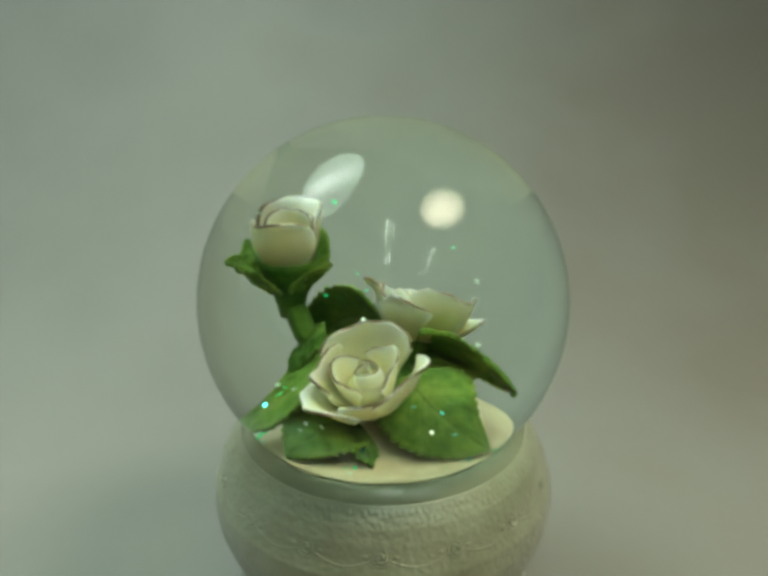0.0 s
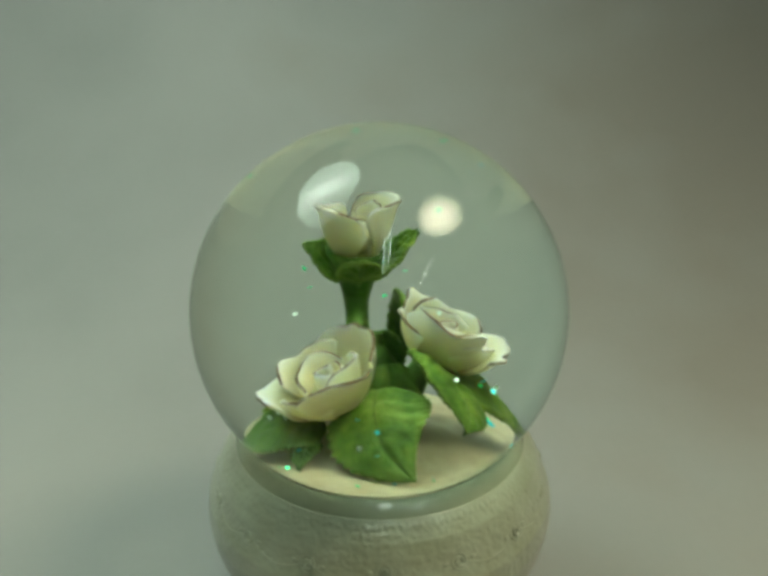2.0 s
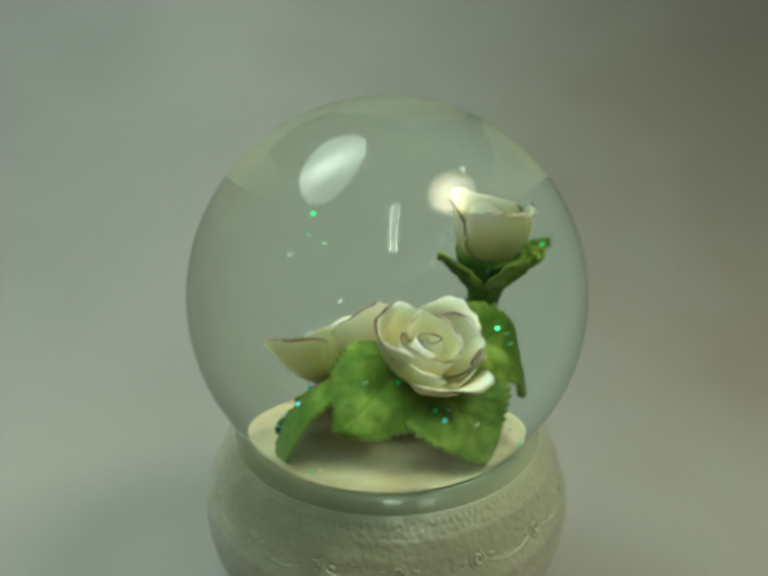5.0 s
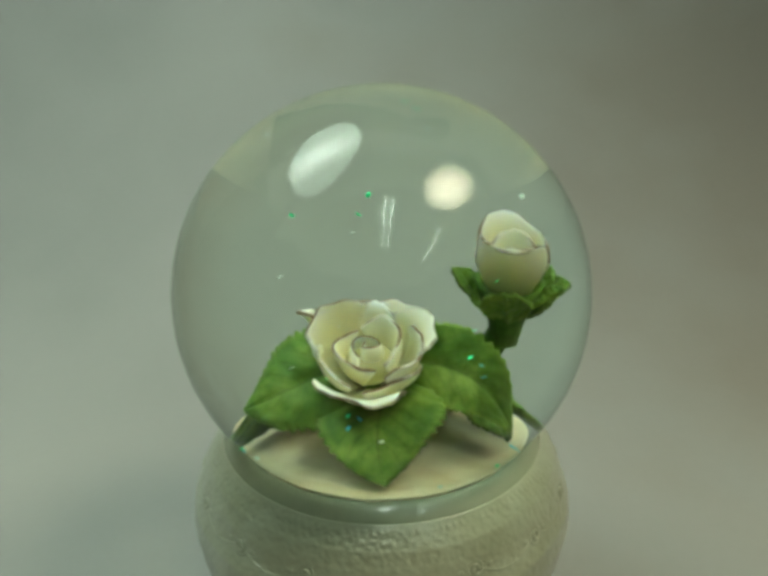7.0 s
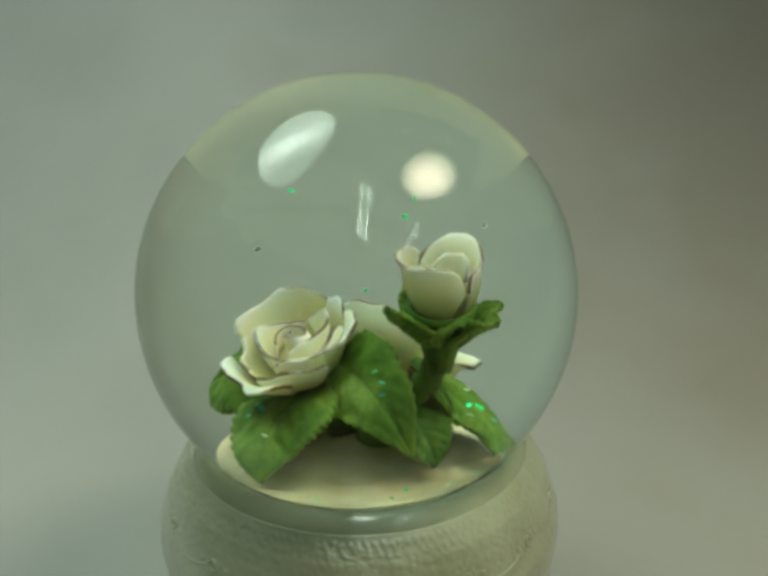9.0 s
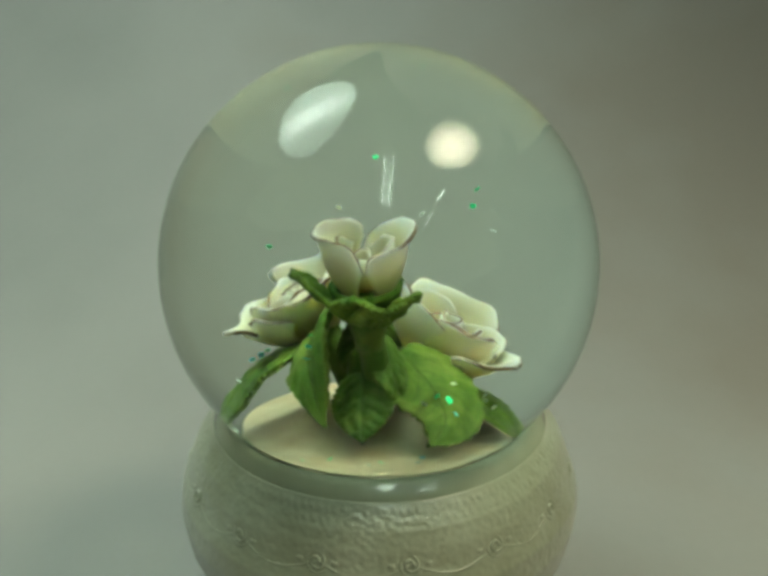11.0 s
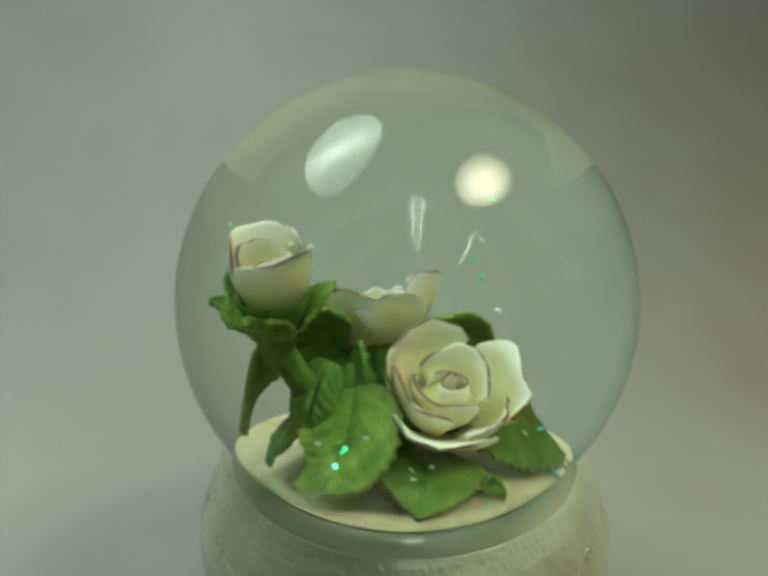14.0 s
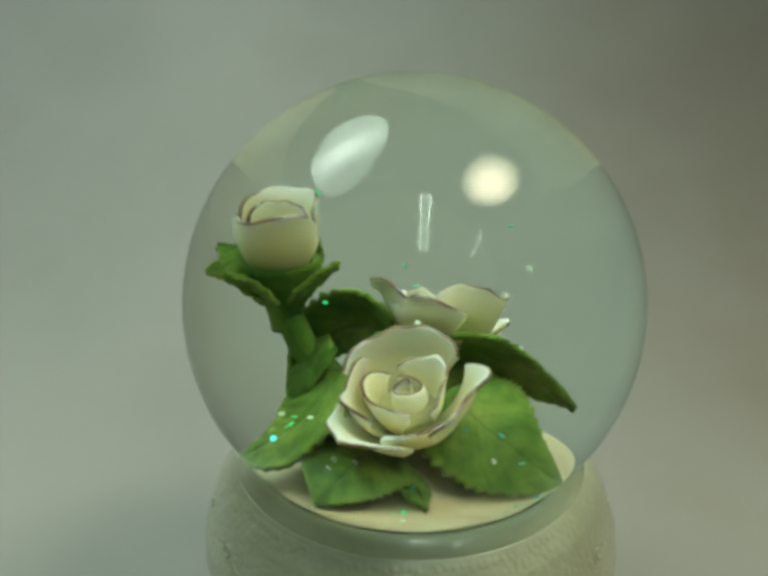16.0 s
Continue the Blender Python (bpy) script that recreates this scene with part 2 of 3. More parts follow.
# ---- the room ----
def room():
    x, y0, y1, zf, zc = 2.2, -3.0, 1.6, -0.749, GLOBE_Z + 1.80
    for name, b in (("wall_north", (-x, y1, zf, x, y1 + 0.1, zc)), ("wall_south", (-x, y0 - 0.1, zf, x, y0, zc)),
                    ("wall_east", (x, y0 - 0.1, zf, x + 0.1, y1 + 0.1, zc)), ("wall_west", (-x - 0.1, y0 - 0.1, zf, -x, y1 + 0.1, zc))):
        tagged(mesh_object(name, box_bm(*b), WALL, smooth=False), "plain grey painted room wall", "wall", kind="structure")
    tagged(mesh_object("floor", box_bm(-x, y0, zf - 0.1, x, y1, zf), FLOOR, smooth=False), "dark brown lino floor", "floor", kind="structure")
    tagged(mesh_object("ceiling", box_bm(-x, y0, zc, x, y1, zc + 0.1), CEIL, smooth=False), "pale painted ceiling with fluorescent tubes", "ceiling", kind="structure")


def table():
    t = tagged(new("table"), "brown wooden table under the cloth and the globe", "table")
    t.location = (0, 0.0, -0.7490)
    part("tabletop", box_bm(-0.95, -0.62, 0.712, 0.95, 0.52, 0.745, 0.004), WOOD, t)
    for sx in (-1, 1):
        for sy in (-1, 1):
            part("leg", box_bm(sx * 0.78 - 0.03, sy * 0.45 - 0.03, 0.0, sx * 0.78 + 0.03, sy * 0.45 + 0.03, 0.711, 0.003), WOOD, t)


def backdrop_cloth():
    """One sheet: hung behind the globe, its foot swept forward over the table."""
    zt, r, yb = -0.0022, 0.30, 0.41
    prof = [(-0.075 + 0.03 * i, zt) for i in range(6)]
    prof += [(yb - r + r * math.sin(math.pi / 2 * i / 10), zt + r - r * math.cos(math.pi / 2 * i / 10)) for i in range(11)]
    prof += [(yb, zt + r + 0.05 * i) for i in range(1, 14)]
    rows = []
    for y, z in prof:
        row = []
        for i in range(73):
            x = -0.90 + 0.025 * i
            lift = 0.010 * noise.noise((x * 3.2, z * 1.6, 2.0)) + 0.003 * noise.noise((x * 9, z * 5 + y, 5.0))
            up = min(1.0, max(0.0, (z - zt) / 0.3))
            row.append((x, y - lift * up, z + abs(lift) * (1 - up) * 0.4))
        rows.append(row)
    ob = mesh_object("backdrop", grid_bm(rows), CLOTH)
    thick(ob, 0.0015, 1.0)
    tagged(ob, "smooth grey cloth laid under and hung behind the globe", "backdrop", kind="structure")


def ceiling_fixture(xs, y0, y1, label):
    z = GLOBE_Z + 1.74
    f = tagged(new("ceiling_light"), label, "ceiling light", "fluorescent ceiling lights")
    f.location = (sum(xs) / len(xs), (y0 + y1) / 2, z)
    half = (y1 - y0) / 2
    w = (max(xs) - min(xs)) / 2 + 0.04
    part("housing", box_bm(-w, -half - 0.02, 0.022, w, half + 0.02, 0.06, 0.005), CEIL, f)
    for x in xs:
        dx = x - f.location.x
        part("tube", tube_bm([(dx, -half, 0), (dx, half, 0)], 0.013, 14), CEIL_TUBE, f, "glowing white fluorescent tube")
        for s in (-1, 1):
            part("holder", box_bm(dx - 0.012, s * (half + 0.012) - 0.01, -0.016, dx + 0.012, s * (half + 0.012) + 0.01, 0.021, 0.002), WHITE_IN, f)


def desk_lamp(centre, aim, radius, foot, warm, oval=(1.0, 1.0, 0.0), depth=0.75):
    """A lamp head over the globe on a bent arm from a heavy round foot."""
    lamp = tagged(new("desk_lamp"), "dark desk lamp with a glowing warm frosted bulb" if warm else "dark desk lamp with a cool compact fluorescent tube",
                  "lamp", "desk lamps over the globe")
    lamp.location = (foot[0], foot[1], -0.004)
    off = Vector((foot[0], foot[1], -0.004))
    up = (Vector(centre) - Vector(aim)).normalized()
    side = Vector((0, 1, 0)).cross(up).normalized()
    turn = Matrix((side, up.cross(side), up)).transposed().to_4x4()
    m = Matrix.Translation(Vector(centre) - off) @ turn @ pose(0, 0, 0, 0, 0, oval[2]) @ Matrix.Diagonal((oval[0], oval[1], 1, 1))
    deep = radius * depth
    prof = [(radius * math.sin(a), deep * math.cos(a)) for a in [math.pi / 2 * i / 14 for i in range(1, 15)]]
    bm = lathe([(radius * 0.06, deep)] + prof + [(radius * 1.02, -0.004)], 64)
    bm.transform(m)
    shade = part("shade", bm, DARK, lamp, "dark enamelled lamp shade")
    thick(shade, 0.0012, 1.0)
    bm = lathe([(radius * 0.05, deep - 0.004)] + [(r * 0.97, z - 0.003) for r, z in prof], 64)
    bm.transform(m)
    part("lining", bm, WHITE_IN, lamp, "white reflector lining")
    bm = bmesh.new()
    bmesh.ops.create_uvsphere(bm, u_segments=24, v_segments=14, radius=0.02)
    bm.transform(m @ Matrix.Translation((0, 0, deep * 0.55)))
    part("bulb", bm, BULB, lamp, "small bulb behind the diffuser")
    rows = []
    for k in range(1, 13):
        rr = radius * 0.965 * k / 12
        rows.append([(rr * math.cos(2 * math.pi * q / 64) * oval[0], rr * math.sin(2 * math.pi * q / 64) * oval[1], -0.006 * (1 - (k / 12) ** 2)) for q in range(64)])
    bm = grid_bm(rows, True)
    bm.faces.new([v for v in bm.verts][:64])
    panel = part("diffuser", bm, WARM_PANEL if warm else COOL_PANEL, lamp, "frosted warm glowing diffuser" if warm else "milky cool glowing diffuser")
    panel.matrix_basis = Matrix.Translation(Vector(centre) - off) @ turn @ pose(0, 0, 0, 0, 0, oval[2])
    top = m @ Vector((0, 0, deep + 0.003))
    a, b = Vector((0, 0, 0.02)), top
    pts = []
    for i in range(21):
        u = i / 20
        pts.append((1 - u) ** 3 * a + 3 * (1 - u) ** 2 * u * Vector((0, 0, b.z * 1.1)) + 3 * (1 - u) * u * u * (b + Vector((0, 0, 0.14))) + u ** 3 * b)
    part("arm", tube_bm(pts, 0.006, 12), DARK, lamp)
    part("foot", lathe([(0.001, 0.0), (0.075, 0.0), (0.078, 0.004), (0.076, 0.014), (0.05, 0.021), (0.008, 0.024), (0.001, 0.024)], 48), DARK, lamp)
    return lamp


room()
table()
backdrop_cloth()
ceiling_fixture((0.075, 0.195), -1.86, -0.66, "pair of glowing fluorescent tubes on the ceiling")
ceiling_fixture((1.145,), -2.33, -1.18, "single glowing fluorescent tube on the ceiling")
desk_lamp((0.280, -0.110, GLOBE_Z + 0.506), (0.12, -0.52, 0.0), 0.128, (0.72, -0.30), True, (0.90, 1.6, 0.0), 0.9)
desk_lamp((-0.232, 0.070, GLOBE_Z + 0.520), (-0.197, 0.14, GLOBE_Z), 0.232, (-0.72, -0.30), False, (0.64, 1.0, -20.0), 0.30)

# ---- the snow globe ----
MM = 0.001
globe = tagged(new("snow_globe"), "water globe with white porcelain roses on a pearl lace base", "snow globe")


def at(x, y, z):
    """A place in millimetres from the ball's centre, in the globe's own space."""
    return Vector((x * MM, y * MM, z * MM + GLOBE_Z))


def glass_ball():
    bm = bmesh.new()
    bmesh.ops.create_uvsphere(bm, u_segments=160, v_segments=96, radius=RADIUS)
    bm.transform(Matrix.Translation((0, 0, GLOBE_Z)))
    part("glass_ball", bm, GLASS, globe, "clear glass ball filled with water")


def base():
    g = GLOBE_Z * 1000
    ring = [(35.4, -37.2), (36.6, -35.0), (37.2, -33.7), (37.8, -33.2), (38.5, -33.4), (39.3, -34.2), (40.1, -35.2), (40.9, -36.3), (41.2, -37.0), (40.6, -37.6)]
    part("collar", lathe([(r * MM, (z + g) * MM) for r, z in ring], 128), GLAZE, globe, "smooth glossy pearl-white glazed collar")

    def lace(a, z):
        zz = (z - GLOBE_Z) * 1000
        fade = min(1.0, max(0.0, (-zz - 36.8) / 1.0)) * min(1.0, max(0.0, (zz + 93.0) / 4.0))
        n1 = noise.noise((math.cos(a) * 9.0, math.sin(a) * 9.0, zz * 0.30))
        n2 = noise.noise((math.cos(a) * 34.0, math.sin(a) * 34.0, zz * 0.95))
        n3 = noise.noise((math.cos(a) * 70.0, math.sin(a) * 70.0, zz * 1.9))
        # rows of small beads follow the rim and fade out down the shoulder
        row = (-zz - 37.0) / 1.7
        bead = abs(math.sin(math.pi * row)) * abs(math.sin(80 * a + math.pi / 2 * (int(row) % 2)))
        near = max(0.0, 1.0 - max(0.0, row) / 3.0) * (0.6 + 0.8 * n1)
        return fade * (0.10 * n1 + 0.12 * n2 + 0.13 * n3 + 0.30 * near * bead) * MM

    keys = [(40.4, -36.5), (41.2, -36.6), (42.9, -38.6), (44.7, -40.9), (46.4, -44.4), (47.6, -48.0), (49.4, -52.0), (50.0, -57.0), (49.0, -64.0), (46.0, -72.0), (43.6, -80.0), (42.4, -86.0), (44.4, -92.0), (46.6, -97.0), (47.2, -101.0), (47.0, -103.6), (46.2, -104.9), (20.0, -104.9)]
    prof = []
    for (r0, z0), (r1, z1) in zip(keys, keys[1:]):
        n = 10 if -96 < z1 and r0 > 30 else 2
        prof += [((r0 + (r1 - r0) * k / n) * MM, (z0 + (z1 - z0) * k / n + g) * MM) for k in range(n)]
    prof.append((20.0 * MM, (-104.9 + g) * MM))
    body = part("base_body", lathe(prof, 800, lace), PEARL, globe, "pearly white ceramic base embossed like lace")

    def radius_at(z):
        for (r0, z0), (r1, z1) in zip(keys, keys[1:]):
            if z1 <= z <= z0:
                return r0 + (r1 - r0) * (z0 - z) / max(z0 - z1, 1e-6)
        return 48.0

    # scalloped swags and small raised roses round the shoulder
    count = 16
    for k in range(count):
        a0, a1 = 2 * math.pi * k / count, 2 * math.pi * (k + 1) / count
        pts = []
        for i in range(13):
            u = i / 12
            a, z = a0 + (a1 - a0) * u, -46.8 - 2.6 * math.sin(math.pi * u)
            r = radius_at(z) - 0.30
            pts.append(at(r * math.cos(a), r * math.sin(a), z))
        part("swag", tube_bm(pts, 0.42 * MM, 8), PEARL, body)
    for k in range(count):
        a, z = 2 * math.pi * k / count, -47.0
        r = radius_at(z) - 0.65
        out = Vector((math.cos(a), math.sin(a), 0.45)).normalized()
        m = Matrix.Translation(at(r * math.cos(a), r * math.sin(a), z)) @ out.to_track_quat("Z", "Y").to_matrix().to_4x4()
        rows = []
        for j in range(40):
            u = j / 39
            ang = u * 4.6 * math.pi
            rr = (0.4 + 2.3 * u) * MM
            h = (1.3 - 0.8 * u) * MM
            rows.append([(rr * math.cos(ang), rr * math.sin(ang), -0.6 * MM), (rr * math.cos(ang), rr * math.sin(ang), h),
                         ((rr + 0.4 * MM) * math.cos(ang), (rr + 0.4 * MM) * math.sin(ang), h - 0.15 * MM), ((rr + 0.6 * MM) * math.cos(ang), (rr + 0.6 * MM) * math.sin(ang), -0.6 * MM)])
        bm = grid_bm(rows)
        bm.transform(m)
        part("raised_rose", bm, PEARL, body)
        for turn in (60, 120, 0, 180):
            d = m.to_3x3() @ Vector((math.cos(radians(turn)), math.sin(radians(turn)), 0))
            p = m.translation
            part("raised_leaf", tube_bm([p + d * q * MM - out * 0.25 * MM for q in (2.4, 3.2, 4.2, 5.2)], [0.5 * MM, 1.0 * MM, 0.9 * MM, 0.3 * MM], 8), PEARL, body)


def inner_floor():
    prof = [(0.2, -24.2), (5, -24.5), (11, -26.2), (16, -28.2), (21, -29.7), (25, -30.6), (30, -31.5), (35, -32.3), (37.5, -32.9), (37.0, -33.8)]
    fine = []
    for (r0, z0), (r1, z1) in zip(prof, prof[1:]):
        fine += [((r0 + (r1 - r0) * k / 4) * MM, (z0 + (z1 - z0) * k / 4) * MM + GLOBE_Z) for k in range(4)]
    rows = []
    for r, z in fine:
        rows.append([(r * math.cos(2 * math.pi * i / 96), r * math.sin(2 * math.pi * i / 96),
                      z + 0.0005 * noise.noise((r * 120 * math.cos(2 * math.pi * i / 96), r * 120 * math.sin(2 * math.pi * i / 96), 1.0))) for i in range(96)])
    part("inner_floor", grid_bm(rows, True), CREAM, globe, "cream plaster mound inside the ball")


def frame_of(origin, axis):
    z = Vector(axis).normalized()
    x = Vector((0, 0, 1)).cross(z)
    x = x.normalized() if x.length > 1e-4 else Vector((1, 0, 0))
    y = z.cross(x)
    m = Matrix((x, y, z)).transposed().to_4x4()
    m.translation = origin
    return m


def petal(parent, m, phi, r0, r1, h0, h1, span, curl, seed, power=1.0, drop=0.34, belly=0.0, wave=0.5, name="petal", point=0.0, t=0.65, sharp=2.3):
    """A cupped petal round the flower's axis; sizes in mm, angles in degrees."""
    nu, nv = 23, 16
    rows, uvs = [], []
    for j in range(nv):
        v = j / (nv - 1)
        row, uv = [], []
        for i in range(nu):
            s = -1 + 2 * i / (nu - 1)
            top = 1 - drop * abs(s) ** sharp + 0.035 * wave * math.sin(5.3 * s + seed * 2.1) + point * max(0.0, 1 - abs(s) * 2.2) + 0.10 * noise.noise((s * 3.1, seed * 2.7, 0.4)) + 0.03 * noise.noise((s * 8.0, seed * 1.7, 2.4))
            vv = v * top
            a = radians(phi + s * span * (0.62 + 0.38 * min(1.0, vv * 1.3)))
            lip = max(0.0, vv - 0.62)
            r = r0 + (r1 - r0) * vv ** power + belly * math.sin(math.pi * min(1.0, vv)) + curl * lip * lip * 7.0
            r += wave * 0.80 * vv * vv * vv * math.sin(3.7 * s + seed) + 0.22 * noise.noise((s * 1.7, v * 2.0, seed * 3.3)) * vv * 2
            z = h0 + (h1 - h0) * vv ** 0.82 - max(0.0, curl) * lip * lip * 3.2
            z += wave * 0.50 * vv * math.sin(4.1 * s + seed * 1.7)
            row.append(m @ Vector((r * math.cos(a) * MM, r * math.sin(a) * MM, z * MM)))
            side = 1 - abs(s)
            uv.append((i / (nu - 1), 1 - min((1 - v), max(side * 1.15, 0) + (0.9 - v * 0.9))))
        rows.append(row)
        uvs.append(uv)
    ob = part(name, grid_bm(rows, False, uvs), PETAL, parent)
    return thick(ob, t * MM, 0.0)


def rose(origin, axis, size, petals, label, twist=0.0):
    m = frame_of(origin, axis) @ Matrix.Diagonal((size, size, size, 1))
    # the rolled heart of the flower
    rows, uvs = [], []
    n = 90
    for k in range(9):
        row, uv = [], []
        for i in range(n):
            u = i / (n - 1)
            a = radians(twist) + u * 2.6 * math.pi
            v = k / 8
            r = (0.9 + 2.7 * u) * (0.80 + 0.45 * math.sin(math.pi * v * 0.8) - 0.10 * v)
            z = 0.6 + (8.9 - 0.9 * u + 0.5 * math.sin(a * 1.5)) * v
            row.append(m @ Vector((r * math.cos(a) * MM, r * math.sin(a) * MM, z * MM)))
            uv.append((u, v))
        rows.append(row)
        uvs.append(uv)
    heart = part("rose", grid_bm(rows, False, uvs), PETAL, globe, label)
    thick(heart, 0.45 * MM, 0.0)
    for p in petals:
        petal(heart, m, **p)
    bm = bmesh.new()
    bmesh.ops.create_icosphere(bm, subdivisions=3, radius=3.6 * MM)
    bm.transform(m @ Matrix.Translation((0, 0, -1.2 * MM)) @ Matrix.Diagonal((1, 1, 0.8, 1)))
    part("receptacle", bm, STEM, heart, "green base of the flower")
    bm = bmesh.new()
    bmesh.ops.create_icosphere(bm, subdivisions=3, radius=5.2 * MM)
    bm.transform(m @ Matrix.Translation((0, 0, 3.6 * MM)) @ Matrix.Diagonal((1, 1, 0.55, 1)))
    part("core", bm, PETAL, heart, "yellowish core between the petals")
    return heart


LEAF_SPOTS = []


def leaf(base_at, left_at, right_at, tip_at, crown=0.8, fold=0.0, seed=0.0, mat=None, name="leaf", parent=None, t=0.9, teeth=0.075):
    """A toothed leaf through its base, its two widest corners and its tip; crown: how far its middle stands over the line between the corners."""
    b, tip, le, ri = Vector(base_at), Vector(tip_at), Vector(left_at), Vector(right_at)
    mid = (le + ri) / 2
    across = ri - le
    up = across.cross(tip - b).normalized()
    if up.dot(Vector((b.x + tip.x, b.y + tip.y, 40)).normalized()) < 0:
        up = -up
    ctrl = (mid - 0.36 * b - 0.16 * tip) / 0.48
    half = across.length / 2
    nu, nv = 21, 64
    rows = []
    for j in range(nv):
        v = j / (nv - 1)
        c = (1 - v) ** 2 * b + 2 * (1 - v) * v * ctrl + v * v * tip
        along = (2 * (1 - v) * (ctrl - b) + 2 * v * (tip - ctrl)).normalized()
        side = (across - along * across.dot(along)).normalized()
        nrm = side.cross(along).normalized()
        if nrm.dot(up) < 0:
            nrm = -nrm
        w = half * 2.27 * (1 - v) ** 0.95 * (v + 0.03) ** 0.42 + 0.01 * half
        row = []
        for i in range(nu):
            s = -1 + 2 * i / (nu - 1)
            edge = 1 + teeth * abs(s) ** 8 * math.sin(v * 88 + 3.0 * noise.noise((v * 4, s, seed)) + seed) * (0.6 + 0.8 * noise.noise((v * 6, seed, s))) + 0.10 * noise.noise((s * 1.3, v * 3, seed))
            lift = crown * (1 - abs(s) ** 2.2) + fold * half * (abs(s) ** 1.4 - 1) + 0.65 * noise.noise((s * 1.3 + seed, v * 2.4, seed)) + 0.42 * noise.noise((s * 3.5 + seed, v * 6, seed)) + 0.18 * noise.noise((s * 9 + seed, v * 15, seed))
            vein = 0.22 * math.sin((v - abs(s) * 0.22) * 44) * (abs(s) ** 0.5) * (1 - abs(s) ** 4)
            rib = -0.60 * math.exp(-(s / 0.09) ** 2)
            row.append(c + side * (w * s * edge) + nrm * ((lift + vein) * min(1.0, w / half + 0.2) + rib))
        rows.append(row)
    rows = [[at(*p) for p in row] for row in rows]
    ob = part(name, grid_bm(rows), mat or LEAF, parent or globe)
    thick(ob, t * MM, -0.5)
    LEAF_SPOTS.append(([r[5:15] for r in rows[15:48]], up))
    return ob


def P(phi, r0, r1, h0, h1, span, curl, seed, **more):
    return dict(phi=phi, r0=r0, r1=r1, h0=h0, h1=h1, span=span, curl=curl, seed=seed, **more)


def flowers():
    ua = Vector((-0.20, -0.33, 0.92)).normalized()
    rose(at(-4.0, -12.4, -9.6) - ua * 9.5 * MM, ua, 0.96, [
        P(215, 2.6, 6.6, 0.3, 9.8, 84, 0.2, 2.3, power=0.5, belly=0.7, wave=0.7, drop=0.30), P(42, 2.6, 7.0, 0.3, 10.4, 80, 0.3, 1.1, power=0.5, belly=0.7, wave=0.8, drop=0.30),
        P(112, 3.0, 11.0, 0.0, 12.8, 64, 0.7, 4.4, power=0.37, belly=1.3, wave=1.0, drop=0.26, sharp=3.2),
        P(356, 3.0, 12.0, 0.0, 11.2, 52, 1.6, 5.2, power=0.37, belly=1.3, wave=1.4, drop=0.30, sharp=2.8),
        P(200, 3.0, 9.8, 0.0, 11.2, 52, 0.9, 6.1, power=0.37, belly=1.2, wave=1.1, drop=0.30, sharp=2.8),
        P(240, 3.2, 12.4, -0.5, 7.8, 54, 2.0, 7.7, power=0.37, belly=1.2, wave=1.5, drop=0.30, sharp=3.0),
        P(305, 3.2, 10.2, -0.5, 8.2, 46, 0.8, 8.9, power=0.37, belly=1.3, wave=1.1),
    ], "open white porcelain rose with brown-edged petals", 20)
    ub = Vector((0.21, 0.31, 0.93)).normalized()
    rose(at(8.6, 12.4, -3.4) - ub * 9.5 * MM, ub, 0.93, [
        P(30, 2.4, 6.4, 0.5, 10.2, 86, 0.2, 44.1, power=0.5, belly=0.7, wave=0.9, drop=0.28), P(205, 2.4, 6.4, 0.5, 9.4, 86, 0.2, 45.3, power=0.5, belly=0.7, wave=0.9, drop=0.28),
        P(156, 3.0, 10.8, 0.0, 12.0, 56, 0.9, 13.3, power=0.37, belly=1.3, wave=1.3, drop=0.16, sharp=4.0),
        P(350, 3.0, 9.8, 0.0, 10.4, 56, 0.8, 14.4, power=0.37, belly=1.3, wave=1.2, drop=0.28, sharp=3.0),
        P(214, 3.0, 9.8, 0.0, 9.0, 46, 1.0, 16.7, power=0.37, belly=1.3, wave=1.1, drop=0.30),
        P(268, 3.2, 12.4, -0.5, 7.4, 50, 2.2, 17.7, power=0.37, belly=1.1, wave=1.6, drop=0.32, sharp=3.0),
        P(92, 3.2, 10.2, -0.3, 8.8, 46, 1.2, 19.4, power=0.40, belly=1.2, wave=1.2, drop=0.20),
        P(30, 3.0, 10.8, 0.0, 11.4, 42, 2.4, 15.2, power=0.40, belly=1.2, wave=1.5, drop=0.26),
        P(312, 3.2, 10.4, -0.5, 7.8, 44, 0.9, 18.9, power=0.37, belly=1.2, wave=1.2),
    ], "white porcelain rose with curled brown-edged petals", 140)


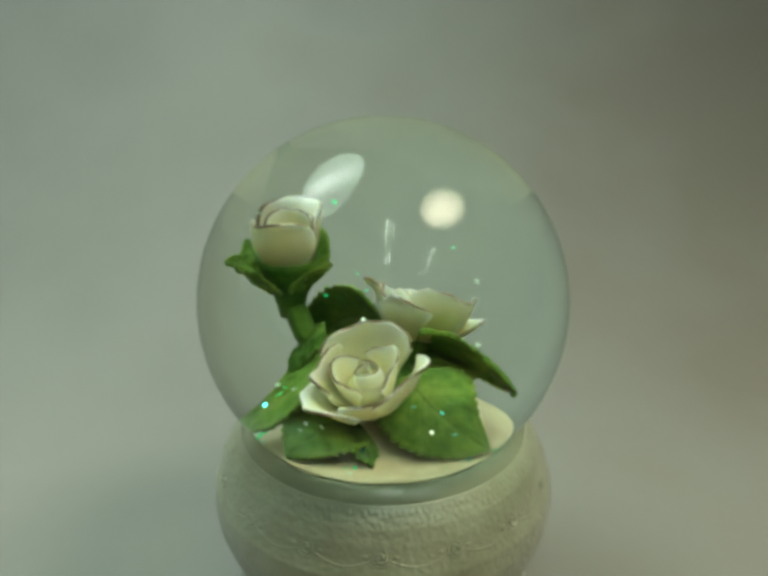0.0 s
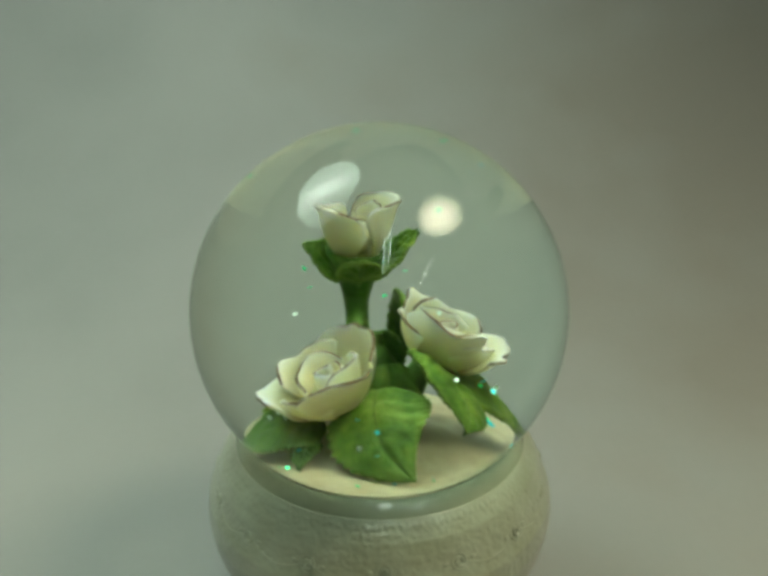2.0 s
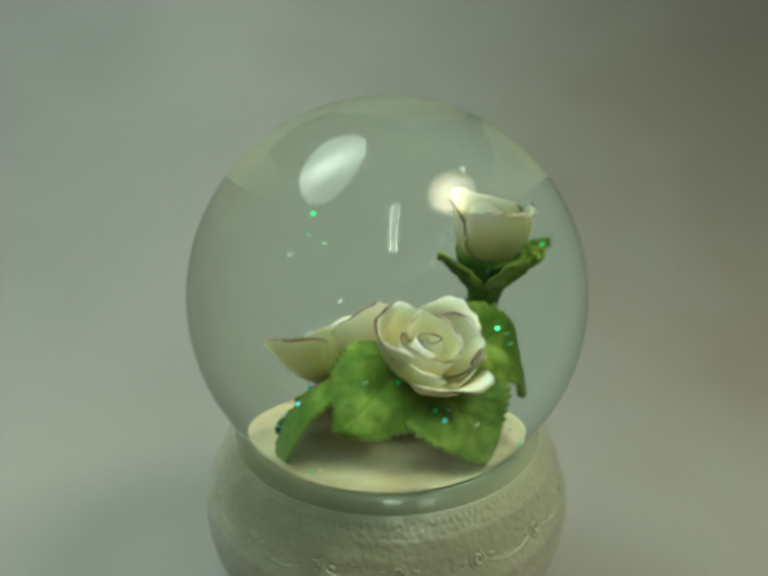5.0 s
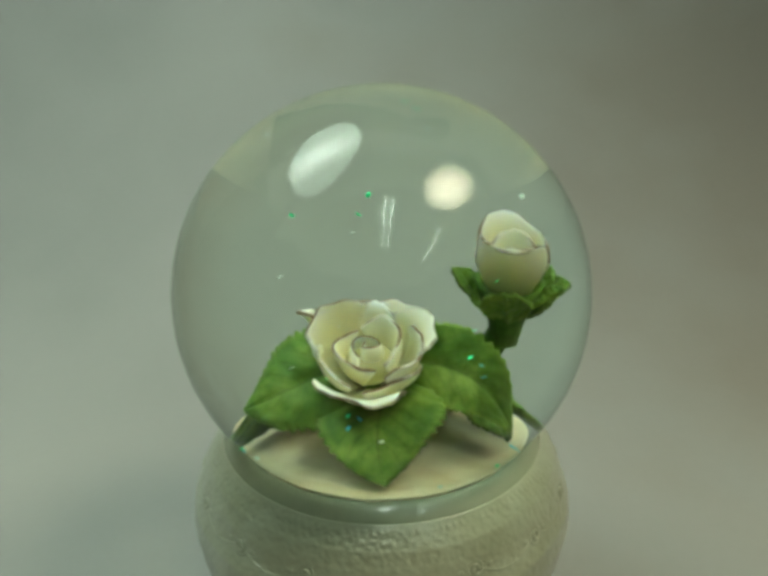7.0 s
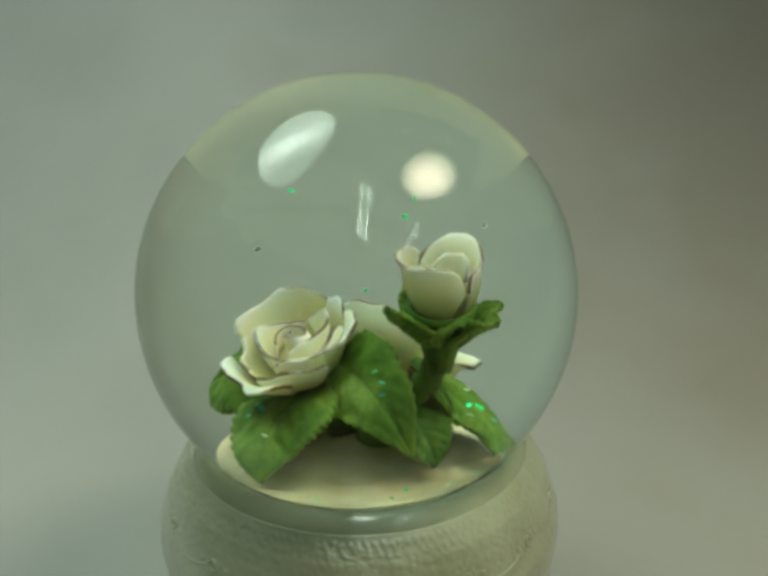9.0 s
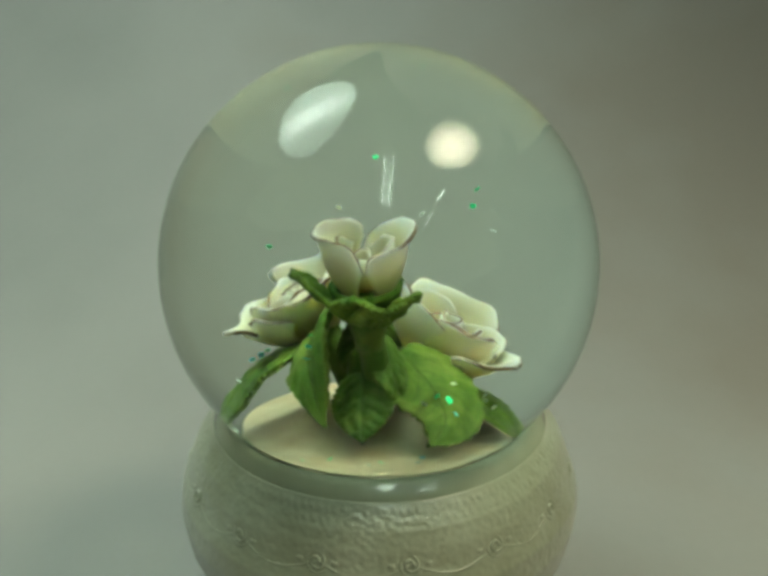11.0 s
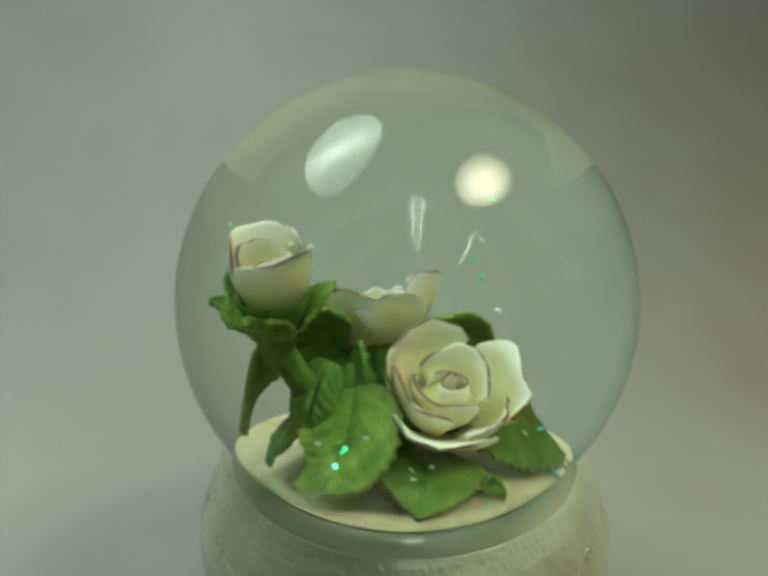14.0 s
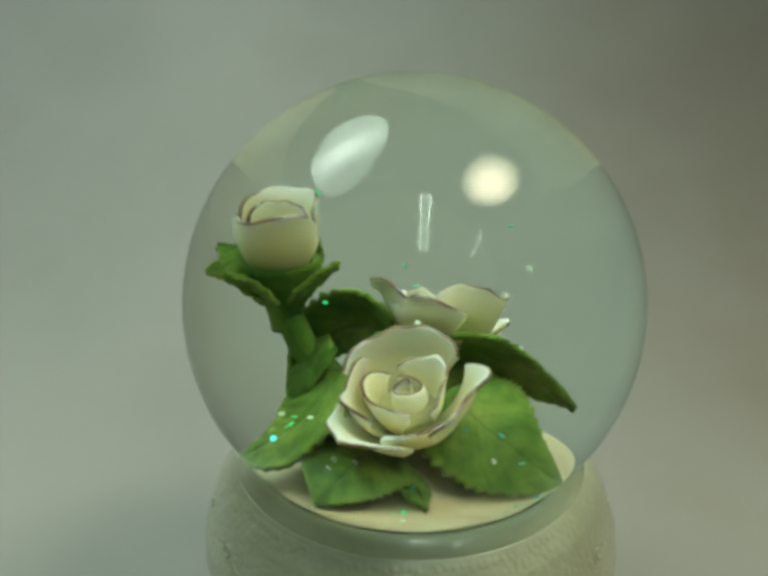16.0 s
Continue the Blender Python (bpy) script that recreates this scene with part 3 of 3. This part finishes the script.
def bud():
    axis = Vector((-0.06, 0.10, 1.0)).normalized()
    m = frame_of(at(-19.3, 13.6, 1.2), axis) @ Matrix.Diagonal((0.93, 0.93, 1.0, 1))
    rows, uvs = [], []
    for k in range(9):
        row, uv = [], []
        for i in range(60):
            u, v = i / 59, k / 8
            a = u * 2.2 * math.pi
            r = (0.8 + 2.6 * u) * (0.7 + 0.5 * math.sin(math.pi * v * 0.9))
            z = 2.0 + (7.2 - 1.5 * u) * v
            row.append(m @ Vector((r * math.cos(a) * MM, r * math.sin(a) * MM, z * MM)))
            uv.append((u, v))
        rows.append(row)
        uvs.append(uv)
    heart = part("rosebud", grid_bm(rows, False, uvs), PETAL, globe, "half-open white porcelain rosebud on a green stem")
    thick(heart, 0.45 * MM, 0.0)
    for p in (P(212, 2.8, 6.5, 0, 13.8, 102, 1.4, 21.0, power=0.44, belly=1.5, point=0.02, drop=0.47, sharp=2.3, wave=1.9),
              P(30, 3.1, 6.8, 0, 12.4, 102, 1.8, 26.2, power=0.44, belly=1.5, point=0.02, drop=0.45, sharp=2.3, wave=2.0),
              P(216, 2.0, 4.9, 0, 11.6, 78, 0.2, 24.1, power=0.5, belly=1.2, drop=0.25, sharp=2.4), P(34, 2.0, 4.7, 0, 10.6, 78, 0.3, 27.1, power=0.5, belly=1.2, drop=0.25, sharp=2.4)):
        petal(heart, m, **p)
    # calyx and its five sepals
    funnel = [(0.3, -10.0), (2.5, -9.6), (3.0, -7.0), (3.9, -4.2), (5.2, -1.4), (6.4, 1.0), (7.0, 2.8), (5.6, 2.4)]
    cal = part("calyx", lathe([(r * MM, z * MM) for r, z in funnel], 40, lambda a, z: 0.35 * MM * noise.noise((math.cos(a) * 2.2, math.sin(a) * 2.2, z * 300))), STEM, heart, "green calyx")
    cal.data.transform(m)
    c = Vector((-19.3, 13.6, 1.6))
    for k, (az, reach, rise) in enumerate(((62, 13.0, 4.6), (134, 11.0, 1.8), (172, 11.5, 0.6), (205, 11.0, 2.0), (318, 10.5, 3.6))):
        a = radians(az)
        d = Vector((math.cos(a), math.sin(a), 0))
        q = Vector((-math.sin(a), math.cos(a), 0)) * 4.6
        b0, t0 = c + d * 2.6 - Vector((0, 0, 4.0)), c + d * reach + Vector((0, 0, rise))
        mid = c + d * (reach * 0.62) + Vector((0, 0, rise * 0.3 - 0.6))
        leaf(b0, mid - q, mid + q, t0, 0.3, 0.20, 40 + k, name="sepal", parent=heart, t=0.8, teeth=0.06)
    pts = [(-19.0, 13.3, -2.0), (-18.4, 12.4, -6.0), (-16.2, 10.4, -11.0), (-11.0, 7.0, -16.5), (-5.5, 3.6, -22.0), (-2.0, 1.2, -29.5)]
    part("stem", tube_bm([at(*p) for p in pts], [2.7 * MM, 2.4 * MM, 2.4 * MM, 2.5 * MM, 2.6 * MM, 3.0 * MM], 14), STEM, heart, "thick green stem")


def leaves():
    leaf((5, -5, -15.5), (2.5, -17, -24.6), (18.0, -4.5, -15.5), (22.6, -13.0, -28.7), 2.2, 0.0, 1)
    leaf((6.5, 4.5, -10.0), (15.4, -3.6, -7.2), (18.6, 11.0, -20.4), (26.4, -2.0, -19.2), 1.8, 0.04, 2)
    leaf((3.5, 11, -14), (19.4, 13.8, -21.8), (-1.8, 21.2, -15.0), (11.0, 24.8, -29.0), 1.2, 0.0, 3)
    leaf((0.0, 11.5, -9.5), (-11.0, 16.8, -3.6), (-4.0, 20.8, -17.0), (-16.3, 20.6, -22.6), 0.9, 0.10, 4)
    leaf((-11.0, 2.5, -13), (-17.2, 7.4, -17.2), (-20.6, -9.4, -22.6), (-26.6, 4.8, -26.0), 0.7, 0.0, 6)
    leaf((-8, -8, -22.5), (-18.4, -4.6, -21.4), (-6.4, -20.2, -25.4), (-20.6, -17.0, -29.6), 1.2, 0.06, 7)
    leaf((-5, -14, -25), (-6.0, -18.0, -26.2), (-0.8, -18.2, -26.2), (-2.2, -21.6, -28.9), 0.5, 0.05, 8)
    # the next four inner leaves take the darker stem green
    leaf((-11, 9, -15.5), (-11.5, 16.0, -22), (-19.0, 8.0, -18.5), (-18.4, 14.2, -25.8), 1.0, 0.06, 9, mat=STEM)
    # added dark leaf, standing in for the shadow in the gap by the stem
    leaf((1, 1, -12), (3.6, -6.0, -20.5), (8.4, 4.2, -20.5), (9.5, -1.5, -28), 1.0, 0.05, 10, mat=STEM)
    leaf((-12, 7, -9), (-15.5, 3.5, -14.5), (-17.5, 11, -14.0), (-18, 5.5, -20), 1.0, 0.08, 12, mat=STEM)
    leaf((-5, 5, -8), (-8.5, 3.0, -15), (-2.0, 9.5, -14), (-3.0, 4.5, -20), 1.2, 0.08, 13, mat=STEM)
    part("leaf_stalk", tube_bm([at(-3, 2.5, -30.5), at(-4, 3.5, -25), at(-6, 5.5, -19), at(-6, 5.5, -14), at(-6.5, 6, -11)], [3.0 * MM, 3.6 * MM, 4.2 * MM, 3.8 * MM, 1.5 * MM], 18), STEM, globe)
    part("leaf_stalk", tube_bm([at(2, 1, -30), at(1.5, 1.5, -22), at(0, -2, -15)], [3.2 * MM, 3 * MM, 2.4 * MM], 14), STEM, globe, "green stalks joined under the flowers")
    part("leaf_stalk", tube_bm([at(2, 1, -27), at(4, 6, -16), at(6.5, 9, -10)], [3 * MM, 2.8 * MM, 2.4 * MM], 12), STEM, globe)
    part("leaf_stalk", tube_bm([at(0, 0, -24), at(-2, -4, -19), at(-3, -7, -16)], [4 * MM, 3.2 * MM, 2.8 * MM], 12), STEM, globe)


def glitter():
    rng = random.Random(5)
    me = []
    for mat in FLAKES:
        bm = bmesh.new()
        bmesh.ops.create_cone(bm, cap_ends=True, segments=6, radius1=0.56 * MM, radius2=0.56 * MM, depth=0.12 * MM)
        d = bpy.data.meshes.new("glitter_flake")
        bm.to_mesh(d)
        bm.free()
        d.materials.append(mat)
        me.append(d)
    spots = []
    for k in (0, 1, 2, 3, 4, 4, 4, 4, 4, 5, 5, 0, 0, 2, 2, 1, 4, 3, 6, 5, 0, 2, 2, 3):
        sheet, up = LEAF_SPOTS[k + SEPALS]
        row = rng.choice(sheet)
        spots.append(rng.choice(row) + up * 1.1 * MM)
    for k in range(16):
        a, r = rng.uniform(0, 360), rng.uniform(21, 30)
        z = -28.6 - (r / 36) ** 2 * 4.1
        spots.append(at(r * math.cos(radians(a)), r * math.sin(radians(a)), z + 0.5))
    for k in range(9):
        a, r, z = rng.uniform(0, 360), rng.uniform(16, 33), rng.uniform(-16, 26)
        if math.hypot(r, z) < 40:
            spots.append(at(r * math.cos(radians(a)), r * math.sin(radians(a)), z))
    for p in spots:
        ob = new("glitter_flake", me[rng.choice((0, 0, 0, 0, 0, 1, 1, 2, 2))])
        ob.parent = globe
        ob.matrix_basis = Matrix.Translation(p) @ Euler((rng.uniform(-0.8, 0.8), rng.uniform(-0.8, 0.8), rng.uniform(0, 3))).to_matrix().to_4x4()


glass_ball()
base()
inner_floor()
flowers()
bud()
SEPALS = len(LEAF_SPOTS)
leaves()
glitter()


def motions():
    walk(globe, [(0.5 * k, pose(0, 0, 0, 0, 0, TURN * 0.5 * k)) for k in range(33)])


motions()
